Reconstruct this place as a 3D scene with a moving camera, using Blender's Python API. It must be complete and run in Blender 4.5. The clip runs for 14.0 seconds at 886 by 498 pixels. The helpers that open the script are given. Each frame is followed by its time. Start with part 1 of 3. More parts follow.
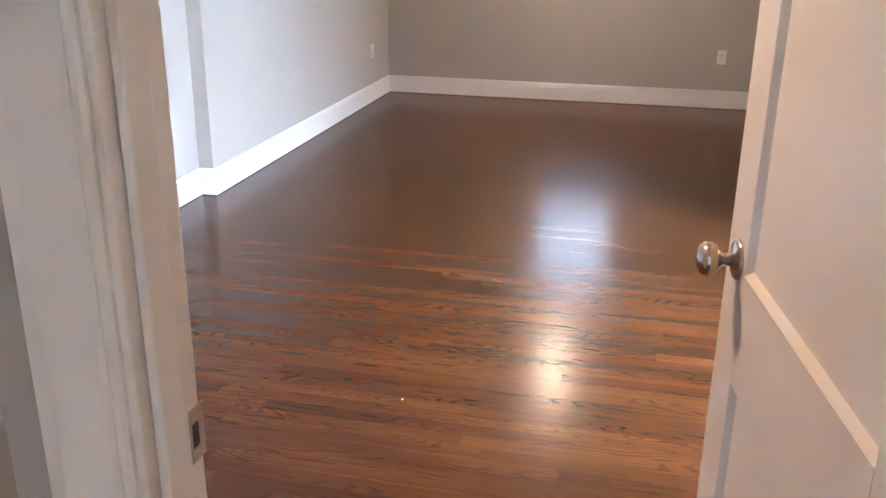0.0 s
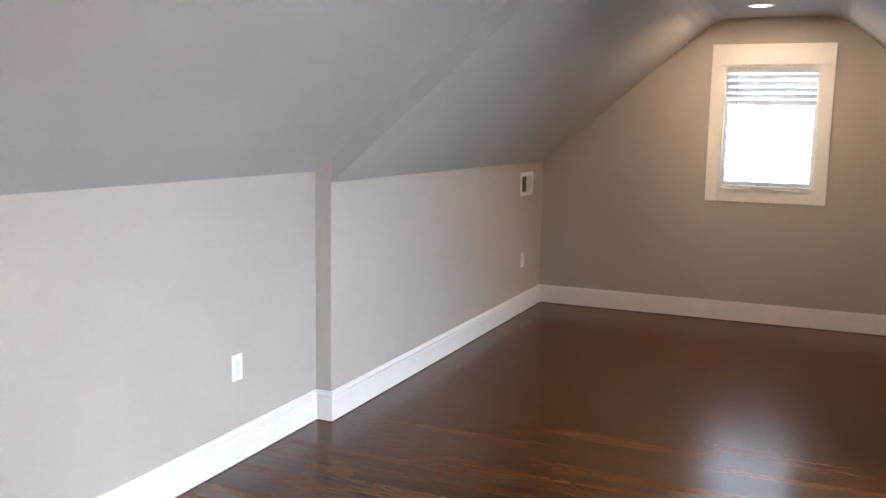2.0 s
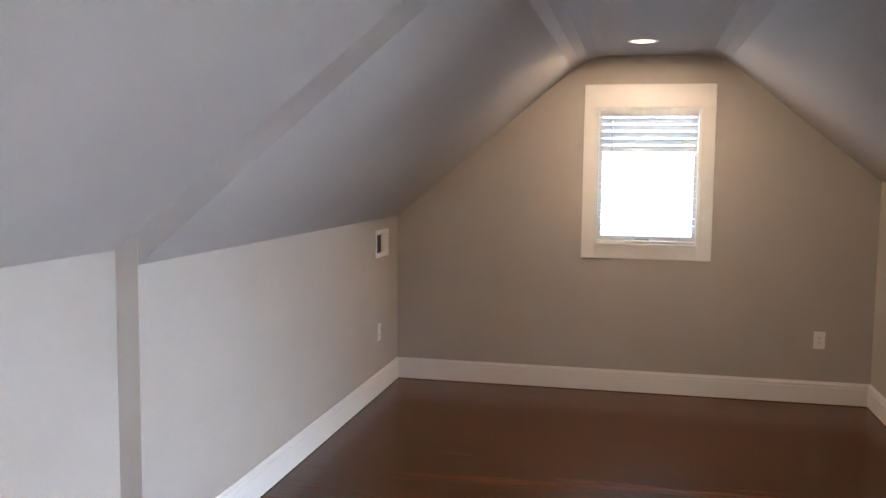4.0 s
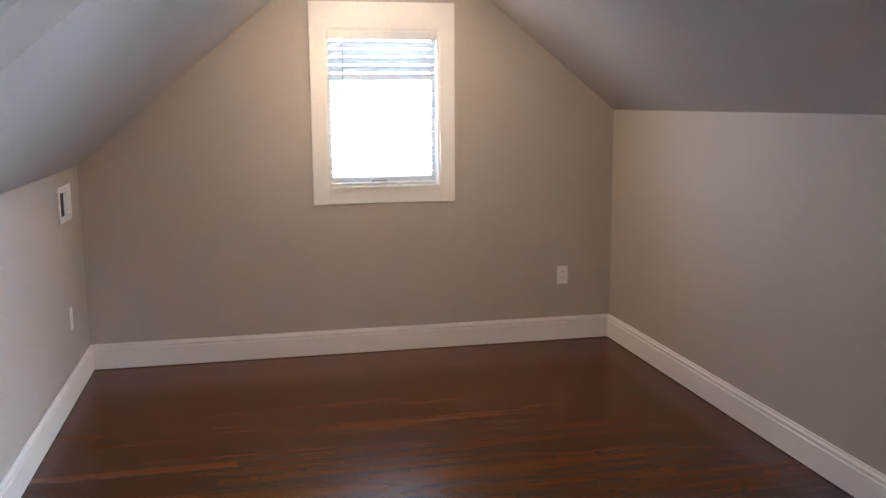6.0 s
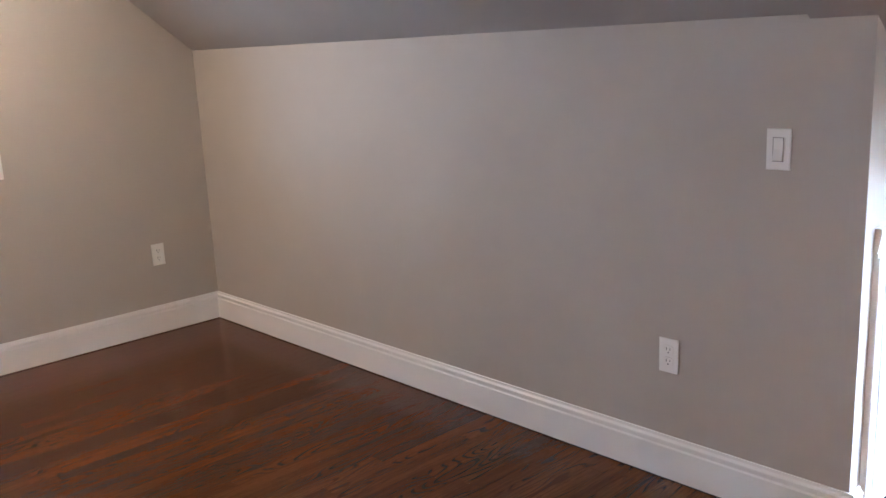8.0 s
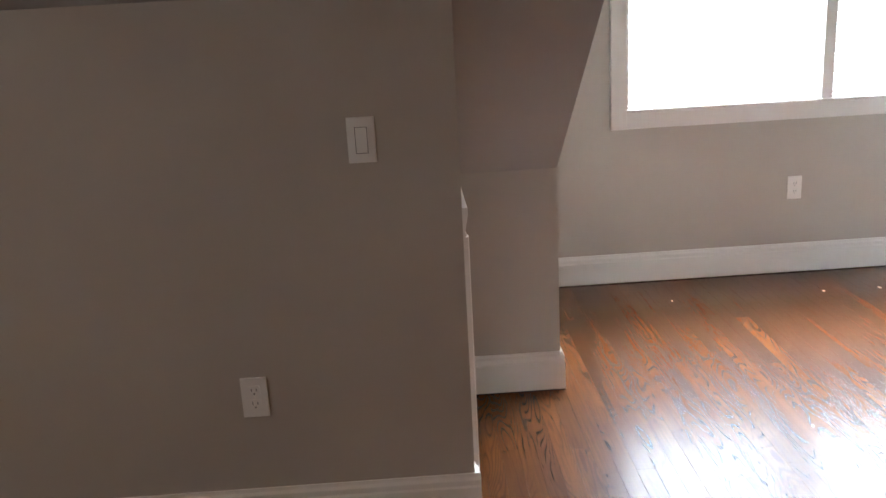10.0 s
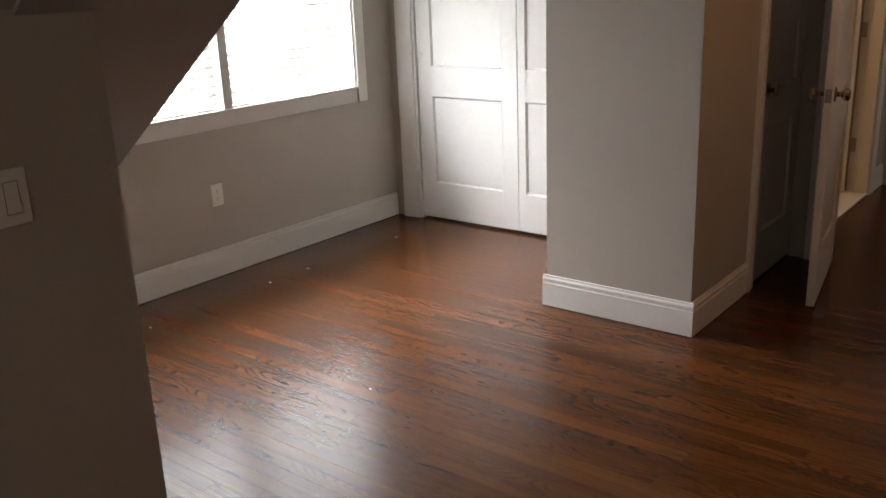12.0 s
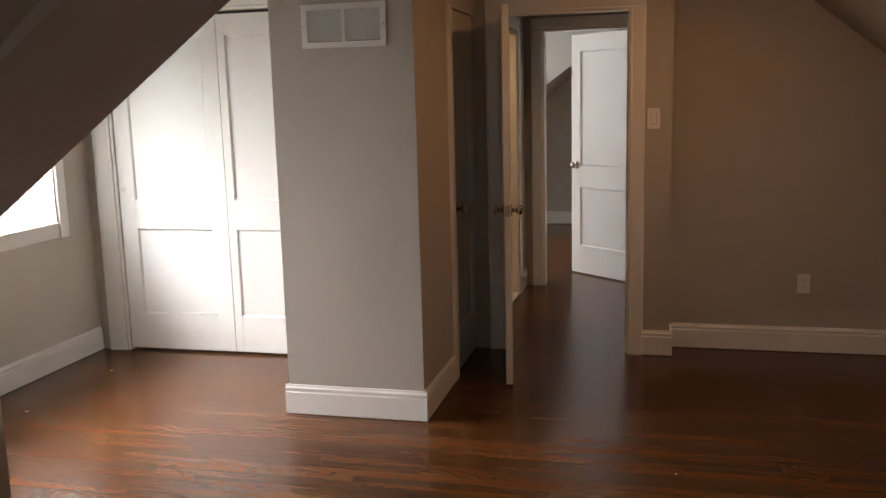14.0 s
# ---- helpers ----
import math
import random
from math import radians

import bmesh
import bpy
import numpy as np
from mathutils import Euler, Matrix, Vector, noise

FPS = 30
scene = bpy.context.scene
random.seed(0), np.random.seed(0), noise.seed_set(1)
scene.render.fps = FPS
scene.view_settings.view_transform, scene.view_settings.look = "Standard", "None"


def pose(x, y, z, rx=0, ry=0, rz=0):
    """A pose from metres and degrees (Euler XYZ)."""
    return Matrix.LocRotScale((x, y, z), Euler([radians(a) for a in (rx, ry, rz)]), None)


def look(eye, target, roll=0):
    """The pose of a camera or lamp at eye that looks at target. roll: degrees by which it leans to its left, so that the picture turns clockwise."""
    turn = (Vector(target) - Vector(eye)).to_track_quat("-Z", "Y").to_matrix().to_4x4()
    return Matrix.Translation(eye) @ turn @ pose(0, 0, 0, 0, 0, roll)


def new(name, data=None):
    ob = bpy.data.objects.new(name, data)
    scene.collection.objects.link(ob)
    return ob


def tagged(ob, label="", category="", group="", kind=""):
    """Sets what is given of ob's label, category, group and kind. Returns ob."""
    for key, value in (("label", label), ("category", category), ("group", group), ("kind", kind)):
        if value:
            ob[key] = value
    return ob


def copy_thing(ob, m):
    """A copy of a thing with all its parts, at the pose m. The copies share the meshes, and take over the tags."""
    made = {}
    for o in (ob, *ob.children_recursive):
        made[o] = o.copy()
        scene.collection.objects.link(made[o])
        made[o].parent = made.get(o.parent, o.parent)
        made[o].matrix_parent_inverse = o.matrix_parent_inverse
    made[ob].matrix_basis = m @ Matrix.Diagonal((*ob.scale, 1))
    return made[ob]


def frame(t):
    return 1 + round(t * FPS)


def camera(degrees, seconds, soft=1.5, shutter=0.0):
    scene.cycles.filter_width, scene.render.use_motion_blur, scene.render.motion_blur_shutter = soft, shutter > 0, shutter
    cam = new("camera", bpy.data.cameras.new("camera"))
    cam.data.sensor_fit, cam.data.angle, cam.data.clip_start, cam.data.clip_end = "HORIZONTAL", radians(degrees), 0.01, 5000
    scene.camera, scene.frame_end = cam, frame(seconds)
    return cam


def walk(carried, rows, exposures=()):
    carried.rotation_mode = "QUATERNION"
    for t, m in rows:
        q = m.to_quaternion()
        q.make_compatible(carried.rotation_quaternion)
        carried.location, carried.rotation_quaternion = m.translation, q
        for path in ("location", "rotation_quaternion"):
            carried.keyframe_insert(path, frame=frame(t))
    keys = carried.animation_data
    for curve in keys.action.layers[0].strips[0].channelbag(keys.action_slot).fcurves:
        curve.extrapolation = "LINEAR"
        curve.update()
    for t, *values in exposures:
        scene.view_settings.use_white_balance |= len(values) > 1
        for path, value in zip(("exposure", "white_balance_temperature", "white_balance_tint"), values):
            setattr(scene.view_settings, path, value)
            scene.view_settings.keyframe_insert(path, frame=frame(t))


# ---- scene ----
cam = camera(53.0, 14.0)
PATH = [
    (0, (2.290, -7.672, 1.419), (1.867, -5.842, 0.732), 0.6),
    (0.5, (2.312, -7.523, 1.420), (1.750, -5.714, 0.781), 0.7),
    (1, (2.319, -7.381, 1.442), (1.617, -5.591, 0.894), 0.8),
    (1.5, (2.244, -7.185, 1.428), (1.477, -5.387, 1.007), 0.9),
    (2, (2.160, -6.999, 1.443), (1.371, -5.181, 1.167), 1.0),
    (2.2, (2.129, -6.939, 1.439), (1.338, -5.117, 1.201), 1.1),
    (4.5, (1.455, -5.841, 1.520), (1.212, -3.804, 1.335), 0.4),
    (5, (1.220, -5.643, 1.509), (1.199, -3.592, 1.328), 0.1),
    (5.5, (1.001, -5.447, 1.517), (1.223, -3.412, 1.285), -0.3),
    (6, (0.940, -5.231, 1.506), (1.367, -3.244, 1.168), -0.4),
    (6.5, (0.859, -5.048, 1.429), (1.530, -3.135, 1.058), -0.7),
    (7, (0.774, -4.809, 1.430), (1.678, -3.001, 1.034), -1.2),
    (7.2, (0.813, -4.725, 1.404), (1.793, -2.958, 0.999), -1.5),
    (9.3, (0.838, -3.643, 1.433), (2.746, -3.099, 0.875), -3.3),
    (9.5, (0.872, -3.554, 1.426), (2.817, -3.172, 0.863), -3.2),
    (10, (0.958, -3.320, 1.429), (2.938, -3.380, 0.861), -3.2),
    (10.5, (1.061, -3.088, 1.444), (2.962, -3.618, 0.853), -2.8),
    (11, (1.207, -2.846, 1.460), (2.937, -3.792, 0.861), -2.7),
    (11.5, (1.331, -2.599, 1.468), (2.818, -3.889, 0.862), -2.6),
    (12, (1.428, -2.392, 1.482), (2.655, -3.929, 0.871), -2.3),
    (12.5, (1.568, -2.227, 1.487), (2.533, -3.942, 0.879), -2.0),
    (13, (1.654, -2.044, 1.506), (2.395, -3.875, 0.922), -1.7),
    (13.5, (1.690, -1.881, 1.525), (2.268, -3.798, 1.040), -1.6),
    (14, (1.681, -1.783, 1.524), (2.173, -3.753, 1.177), -1.5),
]
walk(cam, [(t, look(eye, target, roll)) for t, eye, target, roll in PATH],
     ((0, 1.45, 5750, 14), (0.5, 1.2, 6250, 19), (1.5, 0.65, 6450, 16), (2.2, 0.75, 6350, 16), (4.5, 0.6, 6250, 16), (5, 0.62, 6250, 18),
      (5.5, 0.6, 6150, 17), (6.5, 1.3, 5600, 14), (7.2, 1.45, 5500, 14), (9.3, 0.85, 5950, 14), (9.7, 0.5, 6400, 16), (10, 0.05, 6900, 18),
      (10.5, -0.95, 7100, 17), (11, -1.5, 7400, 18), (11.5, -1.4, 7900, 20), (12, -1.25, 8100, 21), (13, -1.05, 8250, 21), (14, -0.9, 8400, 22)))

# ---- world and light ----
world = bpy.data.worlds.new("world")
scene.world = world
world.use_nodes = True
wn = world.node_tree.nodes
sky = wn.new("ShaderNodeTexSky")
sky.sky_type = "NISHITA"
sky.sun_disc = False
sky.sun_elevation = radians(42)
sky.sun_rotation = radians(200)
wn["Background"].inputs["Strength"].default_value = 0.12
world.node_tree.links.new(sky.outputs[0], wn["Background"].inputs["Color"])
sun = new("sun", bpy.data.lights.new("sun", "SUN"))
sun.data.energy, sun.data.angle, sun.data.color = 0.8, radians(12), (1.0, 0.96, 0.9)
sun.matrix_basis = look((0, -30, 30), (2, 0, 0))


def area_lamp(name, m, sx, sy, watts, colour, shape="RECTANGLE"):
    ob = new(name, bpy.data.lights.new(name, "AREA"))
    ob.data.shape, ob.data.size, ob.data.size_y = shape, sx, sy
    ob.data.energy, ob.data.color = watts, colour
    ob.matrix_basis = m
    return ob


area_lamp("daylight_north", look((1.714, 0.17, 1.46), (1.714, -3, 1.40)), 0.72, 0.98, 14, (0.70, 0.86, 1.0))
area_lamp("daylight_dormer", look((7.0, -6.0, 2.2), (4.0, -6.0, 0.2)), 4.6, 5.6, 11500, (0.70, 0.86, 1.0))
area_lamp("daylight_far_room", look((5.24, -10.2, 1.40), (2, -10.2, 1.3)), 1.30, 1.10, 280, (0.70, 0.86, 1.0))
# lamp at -5.90 is added out of view, for warm light by the entry
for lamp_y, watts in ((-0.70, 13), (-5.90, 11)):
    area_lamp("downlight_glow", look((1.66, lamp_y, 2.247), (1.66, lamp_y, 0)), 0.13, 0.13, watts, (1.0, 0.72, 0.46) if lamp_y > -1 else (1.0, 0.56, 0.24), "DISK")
area_lamp("bathroom_glow", look((3.55, -8.0, 2.22), (3.55, -8.0, 0)), 0.25, 0.25, 20, (1.0, 0.70, 0.42), "DISK")


# ---- materials ----
def material(name):
    m = bpy.data.materials.new(name)
    m.use_nodes = True
    return m, m.node_tree.nodes, m.node_tree.links, m.node_tree.nodes["Principled BSDF"]


def painted(name, colour, rough, stipple=0.15, mottle=0.03, scale=900.0, coat=0.0):
    """Paint with a fine roller stipple and faint large-scale unevenness."""
    m, n, l, b = material(name)
    geo = n.new("ShaderNodeNewGeometry")
    big = n.new("ShaderNodeTexNoise")
    big.inputs["Scale"].default_value, big.inputs["Detail"].default_value = 2.2, 3.0
    fine = n.new("ShaderNodeTexNoise")
    fine.inputs["Scale"].default_value, fine.inputs["Detail"].default_value = scale * 0.35, 2.0
    l.new(geo.outputs["Position"], big.inputs["Vector"])
    l.new(geo.outputs["Position"], fine.inputs["Vector"])
    ramp = n.new("ShaderNodeValToRGB")
    lo = [c * (1 - mottle) for c in colour]
    hi = [min(1, c * (1 + mottle)) for c in colour]
    ramp.color_ramp.elements[0].position, ramp.color_ramp.elements[1].position = 0.3, 0.7
    ramp.color_ramp.elements[0].color, ramp.color_ramp.elements[1].color = (*lo, 1), (*hi, 1)
    l.new(big.outputs["Fac"], ramp.inputs["Fac"])
    l.new(ramp.outputs["Color"], b.inputs["Base Color"])
    rr = n.new("ShaderNodeMapRange")
    rr.inputs["To Min"].default_value, rr.inputs["To Max"].default_value = rough - 0.06, rough + 0.06
    l.new(big.outputs["Fac"], rr.inputs["Value"])
    l.new(rr.outputs["Result"], b.inputs["Roughness"])
    bump = n.new("ShaderNodeBump")
    bump.inputs["Strength"].default_value, bump.inputs["Distance"].default_value = stipple, 0.0006
    l.new(fine.outputs["Fac"], bump.inputs["Height"])
    l.new(bump.outputs["Normal"], b.inputs["Normal"])
    b.inputs["Coat Weight"].default_value = coat
    return m


def plain(name, colour, rough=0.4, metal=0.0):
    m, n, l, b = material(name)
    noise_tex = n.new("ShaderNodeTexNoise")
    noise_tex.inputs["Scale"].default_value = 60.0
    rr = n.new("ShaderNodeMapRange")
    rr.inputs["To Min"].default_value, rr.inputs["To Max"].default_value = max(0.02, rough - 0.07), rough + 0.07
    l.new(noise_tex.outputs["Fac"], rr.inputs["Value"])
    l.new(rr.outputs["Result"], b.inputs["Roughness"])
    b.inputs["Base Color"].default_value = (*colour, 1)
    b.inputs["Metallic"].default_value = metal
    return m


def glowing(name, colour, strength):
    m, n, l, b = material(name)
    b.inputs["Base Color"].default_value = (*colour, 1)
    b.inputs["Emission Color"].default_value = (*colour, 1)
    b.inputs["Emission Strength"].default_value = strength
    return m


def oak(name, island):
    """Stained red oak strip flooring: cathedral figure, pores, and a satin finish."""
    m, n, l, b = material(name)

    def maths(op, x, y=None):
        k = n.new("ShaderNodeMath")
        k.operation = op
        for i, v in enumerate((x, y)):
            if v is None:
                continue
            if isinstance(v, (int, float)):
                k.inputs[i].default_value = v
            else:
                l.new(v, k.inputs[i])
        return k.outputs[0]

    geo = n.new("ShaderNodeNewGeometry")
    info = n.new("ShaderNodeObjectInfo")
    rnd = geo.outputs["Random Per Island"] if island else info.outputs["Random"]
    sep = n.new("ShaderNodeSeparateXYZ")
    l.new(geo.outputs["Position"], sep.inputs[0])

    def grain(sx, sy, off, detail, rough=0.5, distort=0.0):
        c = n.new("ShaderNodeCombineXYZ")
        l.new(maths("MULTIPLY", sep.outputs["X"], sx), c.inputs[0])
        l.new(maths("MULTIPLY", sep.outputs["Y"], sy), c.inputs[1])
        l.new(maths("MULTIPLY", rnd, off), c.inputs[2])
        t = n.new("ShaderNodeTexNoise")
        t.inputs["Scale"].default_value, t.inputs["Detail"].default_value = 1.0, detail
        t.inputs["Roughness"].default_value, t.inputs["Distortion"].default_value = rough, distort
        l.new(c.outputs[0], t.inputs["Vector"])
        return t.outputs["Fac"]

    def ranged(v, a, b, lo=0.0, hi=1.0):
        k = n.new("ShaderNodeMapRange")
        k.interpolation_type = "SMOOTHSTEP"
        for i, x in enumerate((a, b, lo, hi)):
            k.inputs[i + 1].default_value = x
        l.new(v, k.inputs["Value"])
        return k.outputs[0]

    # growth rings cut by the board's face: nested flames, broken up along the board
    figure = grain(2.0, 13.0, 83.0, 1.0, 0.3)
    wave = maths("SINE", maths("MULTIPLY", figure, 105.0))
    patch = grain(1.3, 8.0, 17.0, 2.0)
    rings = maths("MULTIPLY", ranged(wave, 0.25, 0.92), ranged(patch, 0.40, 0.54))
    # long streaks, and short open pores
    streak = ranged(grain(1.6, 120.0, 29.0, 3.0, 0.6), 0.34, 0.66)
    pore = ranged(grain(16.0, 420.0, 41.0, 2.0, 0.6), 0.36, 0.52)
    cloud = ranged(grain(0.8, 6.0, 2.5, 3.0), 0.30, 0.70)
    light = maths("ADD", maths("MULTIPLY", streak, 0.16), maths("MULTIPLY", cloud, 0.34))
    light = maths("ADD", maths("ADD", light, 0.31), maths("MULTIPLY", rnd, 0.11))
    dark = maths("MULTIPLY", maths("SUBTRACT", 1.0, maths("MULTIPLY", rings, 0.46)), maths("ADD", maths("MULTIPLY", pore, 0.24), 0.76))
    ramp = n.new("ShaderNodeValToRGB")
    e = ramp.color_ramp.elements
    e[0].position, e[0].color = 0.0, (0.020, 0.0058, 0.0018, 1)
    e[1].position, e[1].color = 1.0, (0.138, 0.0462, 0.0134, 1)
    mid = e.new(0.5)
    mid.color = (0.066, 0.0210, 0.0060, 1)
    l.new(maths("MULTIPLY", light, dark), ramp.inputs["Fac"])
    l.new(ramp.outputs["Color"], b.inputs["Base Color"])
    rg = n.new("ShaderNodeMapRange")
    rg.inputs["To Min"].default_value, rg.inputs["To Max"].default_value = 0.19, 0.26
    l.new(patch, rg.inputs["Value"])
    l.new(rg.outputs[0], b.inputs["Roughness"])
    b.inputs["Specular IOR Level"].default_value = 0.24
    bump = n.new("ShaderNodeBump")
    bump.inputs["Strength"].default_value, bump.inputs["Distance"].default_value = 0.008, 0.0004
    l.new(pore, bump.inputs["Height"])
    l.new(bump.outputs["Normal"], b.inputs["Normal"])
    return m


WALL = painted("wall_paint", (0.45, 0.412, 0.364), 0.62)
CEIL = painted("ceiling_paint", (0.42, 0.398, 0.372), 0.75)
TRIM = painted("trim_paint", (0.80, 0.79, 0.765), 0.34, 0.05, 0.015)
DOOR = painted("door_paint", (0.76, 0.755, 0.74), 0.36, 0.06, 0.015)
PLASTIC = plain("white_plastic", (0.80, 0.79, 0.76), 0.35)
SLOT = plain("dark_slot", (0.03, 0.03, 0.03), 0.6)
GRILLE = plain("white_enamel", (0.78, 0.77, 0.75), 0.4)
NICKEL = plain("satin_nickel", (0.52, 0.47, 0.40), 0.24, 1.0)
STEEL = plain("brushed_steel", (0.45, 0.42, 0.38), 0.35, 1.0)
SLAT = painted("blind_slat", (0.84, 0.84, 0.83), 0.45, 0.05, 0.01)
sn, sl = SLAT.node_tree.nodes, SLAT.node_tree.links
thin, blend = sn.new("ShaderNodeBsdfTranslucent"), sn.new("ShaderNodeMixShader")
thin.inputs["Color"].default_value, blend.inputs["Fac"].default_value = (0.82, 0.80, 0.74, 1), 0.28
sl.new(sn["Principled BSDF"].outputs[0], blend.inputs[1])
sl.new(thin.outputs[0], blend.inputs[2])
sl.new(blend.outputs[0], sn["Material Output"].inputs["Surface"])
CORD = plain("blind_cord", (0.55, 0.56, 0.58), 0.7)
TILE = plain("white_marble", (0.75, 0.73, 0.70), 0.25)
CHIP = plain("paint_chip", (0.8, 0.78, 0.74), 0.7)
GAP = plain("shadow_gap", (0.02, 0.017, 0.015), 0.8)
PLY = plain("subfloor", (0.05, 0.025, 0.015), 0.8)
LENS = glowing("lamp_lens", (1.0, 0.86, 0.68), 6.0)
OAK = oak("oak_floor", False)
OAK_FAR = oak("oak_floor_joined", True)
GLASS = bpy.data.materials.new("window_glass")
GLASS.use_nodes = True
gb = GLASS.node_tree.nodes["Principled BSDF"]
gb.inputs["Transmission Weight"].default_value, gb.inputs["Roughness"].default_value, gb.inputs["IOR"].default_value = 1.0, 0.0, 1.45


# ---- building helpers ----
def box(bm, x0, y0, z0, x1, y1, z1):
    v = [bm.verts.new(p) for p in ((x0, y0, z0), (x1, y0, z0), (x1, y1, z0), (x0, y1, z0),
                                   (x0, y0, z1), (x1, y0, z1), (x1, y1, z1), (x0, y1, z1))]
    for q in ((3, 2, 1, 0), (4, 5, 6, 7), (0, 1, 5, 4), (1, 2, 6, 5), (2, 3, 7, 6), (3, 0, 4, 7)):
        bm.faces.new([v[i] for i in q])
    return v


def prism(bm, outline, a, b, place):
    """Extrudes a 2D outline from a to b; place(u, v, w) gives the point."""
    lo = [bm.verts.new(place(u, v, a)) for u, v in outline]
    hi = [bm.verts.new(place(u, v, b)) for u, v in outline]
    k = len(outline)
    bm.faces.new(lo[::-1])
    bm.faces.new(hi)
    for i in range(k):
        bm.faces.new((lo[i], lo[(i + 1) % k], hi[(i + 1) % k], hi[i]))


def turned(bm, profile, m, steps=24):
    """A turned solid: profile of (radius, height) about the local z axis, placed by m."""
    rings = []
    for r, h in profile:
        rings.append([bm.verts.new(m @ Vector((r * math.cos(2 * math.pi * i / steps), r * math.sin(2 * math.pi * i / steps), h)))
                      for i in range(steps)])
    for p, q in zip(rings, rings[1:]):
        for i in range(steps):
            bm.faces.new((p[i], p[(i + 1) % steps], q[(i + 1) % steps], q[i]))
    bm.faces.new(rings[0][::-1])
    bm.faces.new(rings[-1])


def mesh_of(name, bm, mat, bevel=0.0, smooth=False):
    bmesh.ops.recalc_face_normals(bm, faces=bm.faces)
    if bevel:
        bmesh.ops.bevel(bm, geom=list(bm.edges), offset=bevel, segments=2, affect="EDGES", profile=0.5, clamp_overlap=True)
    data = bpy.data.meshes.new(name)
    bm.to_mesh(data)
    bm.free()
    data.materials.append(mat)
    if smooth:
        for f in data.polygons:
            f.use_smooth = True
    return data


def part(name, bm, mat, parent=None, label="", bevel=0.0, smooth=False):
    ob = new(name, mesh_of(name, bm, mat, bevel, smooth))
    if parent:
        ob.parent = parent
    return tagged(ob, label)


def structure(name, bm, mat, label, bevel=0.0, smooth=False, category=""):
    return tagged(part(name, bm, mat, None, "", bevel, smooth), label, category, "", "structure")


def thing(name, label, category, group="", kind=""):
    return tagged(new(name), label, category, group, kind)


def boxes(*rows):
    bm = bmesh.new()
    for r in rows:
        box(bm, *r)
    return bm


# ---- walls ----
structure("wall_north", boxes((-0.3, 0, 0, 1.365, 0.15, 2.6), (2.06, 0, 0, 3.5, 0.15, 2.6), (1.365, 0, 0, 2.06, 0.15, 0.985),
                              (1.365, 0, 1.93, 2.06, 0.15, 2.6)), WALL, "gable wall painted warm greige around a window", category="wall")
structure("wall_west_north", boxes((-0.3, -3.365, 0, 0, 0, 1.30)), WALL, "low greige knee wall stepping out into the room", category="wall")
structure("wall_west_south", boxes((-0.3, -7.3, 0, -0.085, -3.365, 1.34)), WALL, "low greige knee wall under the sloped ceiling", category="wall")
structure("wall_east_north", boxes((3.155, -3.44, 0, 3.30, 0, 1.52)), WALL, "greige knee wall with switch and outlet", category="wall")
bm = bmesh.new()
prism(bm, ((3.30, 0), (3.305, 0), (3.305, 0.808), (3.62, 0.808), (3.62, 0), (3.971, 0), (3.971, 0.88), (3.30, 1.38)), -3.44, -3.32, lambda u, v, w: (u, w, v))
structure("wall_east_return", bm, WALL, "short greige return wall around a knee door", category="wall")
structure("wall_east_alcove", boxes((3.971, -3.82, 0, 4.1, -3.30, 0.93)), WALL, "narrow low greige wall beside the dormer", category="wall")
bm = bmesh.new()
prism(bm, ((2.0, 2.30), (3.971, 0.86), (3.971, 2.5), (2.0, 2.5)), -3.815, -3.70, lambda u, v, w: (u, w, v))
box(bm, 3.971, -3.815, 0.93, 5.13, -3.70, 2.5)
box(bm, 4.1, -3.815, 0, 5.13, -3.70, 0.93)
structure("wall_dormer_cheek", bm, WALL, "greige dormer cheek wall", category="wall")
structure("wall_dormer", boxes((5.13, -6.75, 0, 5.28, -6.265, 2.5), (5.13, -4.345, 0, 5.28, -3.70, 2.5), (5.13, -6.265, 0, 5.28, -4.345, 0.835),
                               (5.13, -6.265, 1.93, 5.28, -4.345, 2.5)), WALL, "dormer wall painted greige below a double window", category="wall")
structure("wall_closet", boxes((4.94, -6.72, 0, 5.13, -6.585, 2.5), (3.456, -6.72, 2.045, 4.94, -6.585, 2.5)), WALL, "greige wall above sliding closet doors", category="wall")
structure("wall_closet_back", boxes((3.456, -7.30, 0, 5.28, -7.2, 2.5), (5.13, -7.2, 0, 5.28, -6.75, 2.5)), WALL, "plain closet back wall", category="wall")
structure("wall_column", boxes((2.766, -6.375, 0, 3.456, -5.686, 2.5), (3.356, -7.2, 0, 3.456, -6.375, 2.5), (2.766, -6.965, 2.0, 2.87, -6.375, 2.5)),
          WALL, "boxed-out greige column with a return air grille", category="wall")
structure("wall_entry", boxes((1.63, -7.06, 0, 1.865, -6.965, 2.5), (1.865, -7.06, 1.985, 2.605, -6.965, 2.5), (2.605, -7.06, 0, 3.372, -6.965, 2.5),
                              (1.63, -7.30, 0, 1.73, -7.06, 2.5)), WALL, "greige wall around the entry door", category="wall")
structure("wall_south", boxes((-0.3, -7.3, 0, 1.63, -7.16, 2.5)), WALL, "greige end wall with an outlet", category="wall")
structure("wall_hall_west", boxes((1.60, -8.82, 0, 1.73, -7.30, 2.5)), WALL, "plain greige hallway wall", category="wall")
structure("wall_hall_east", boxes((2.75, -7.75, 0, 2.87, -7.06, 2.5), (2.75, -8.82, 0, 2.87, -8.47, 2.5), (2.75, -8.47, 2.0, 2.87, -7.75, 2.5)),
          WALL, "greige hallway wall around the bathroom door", category="wall")
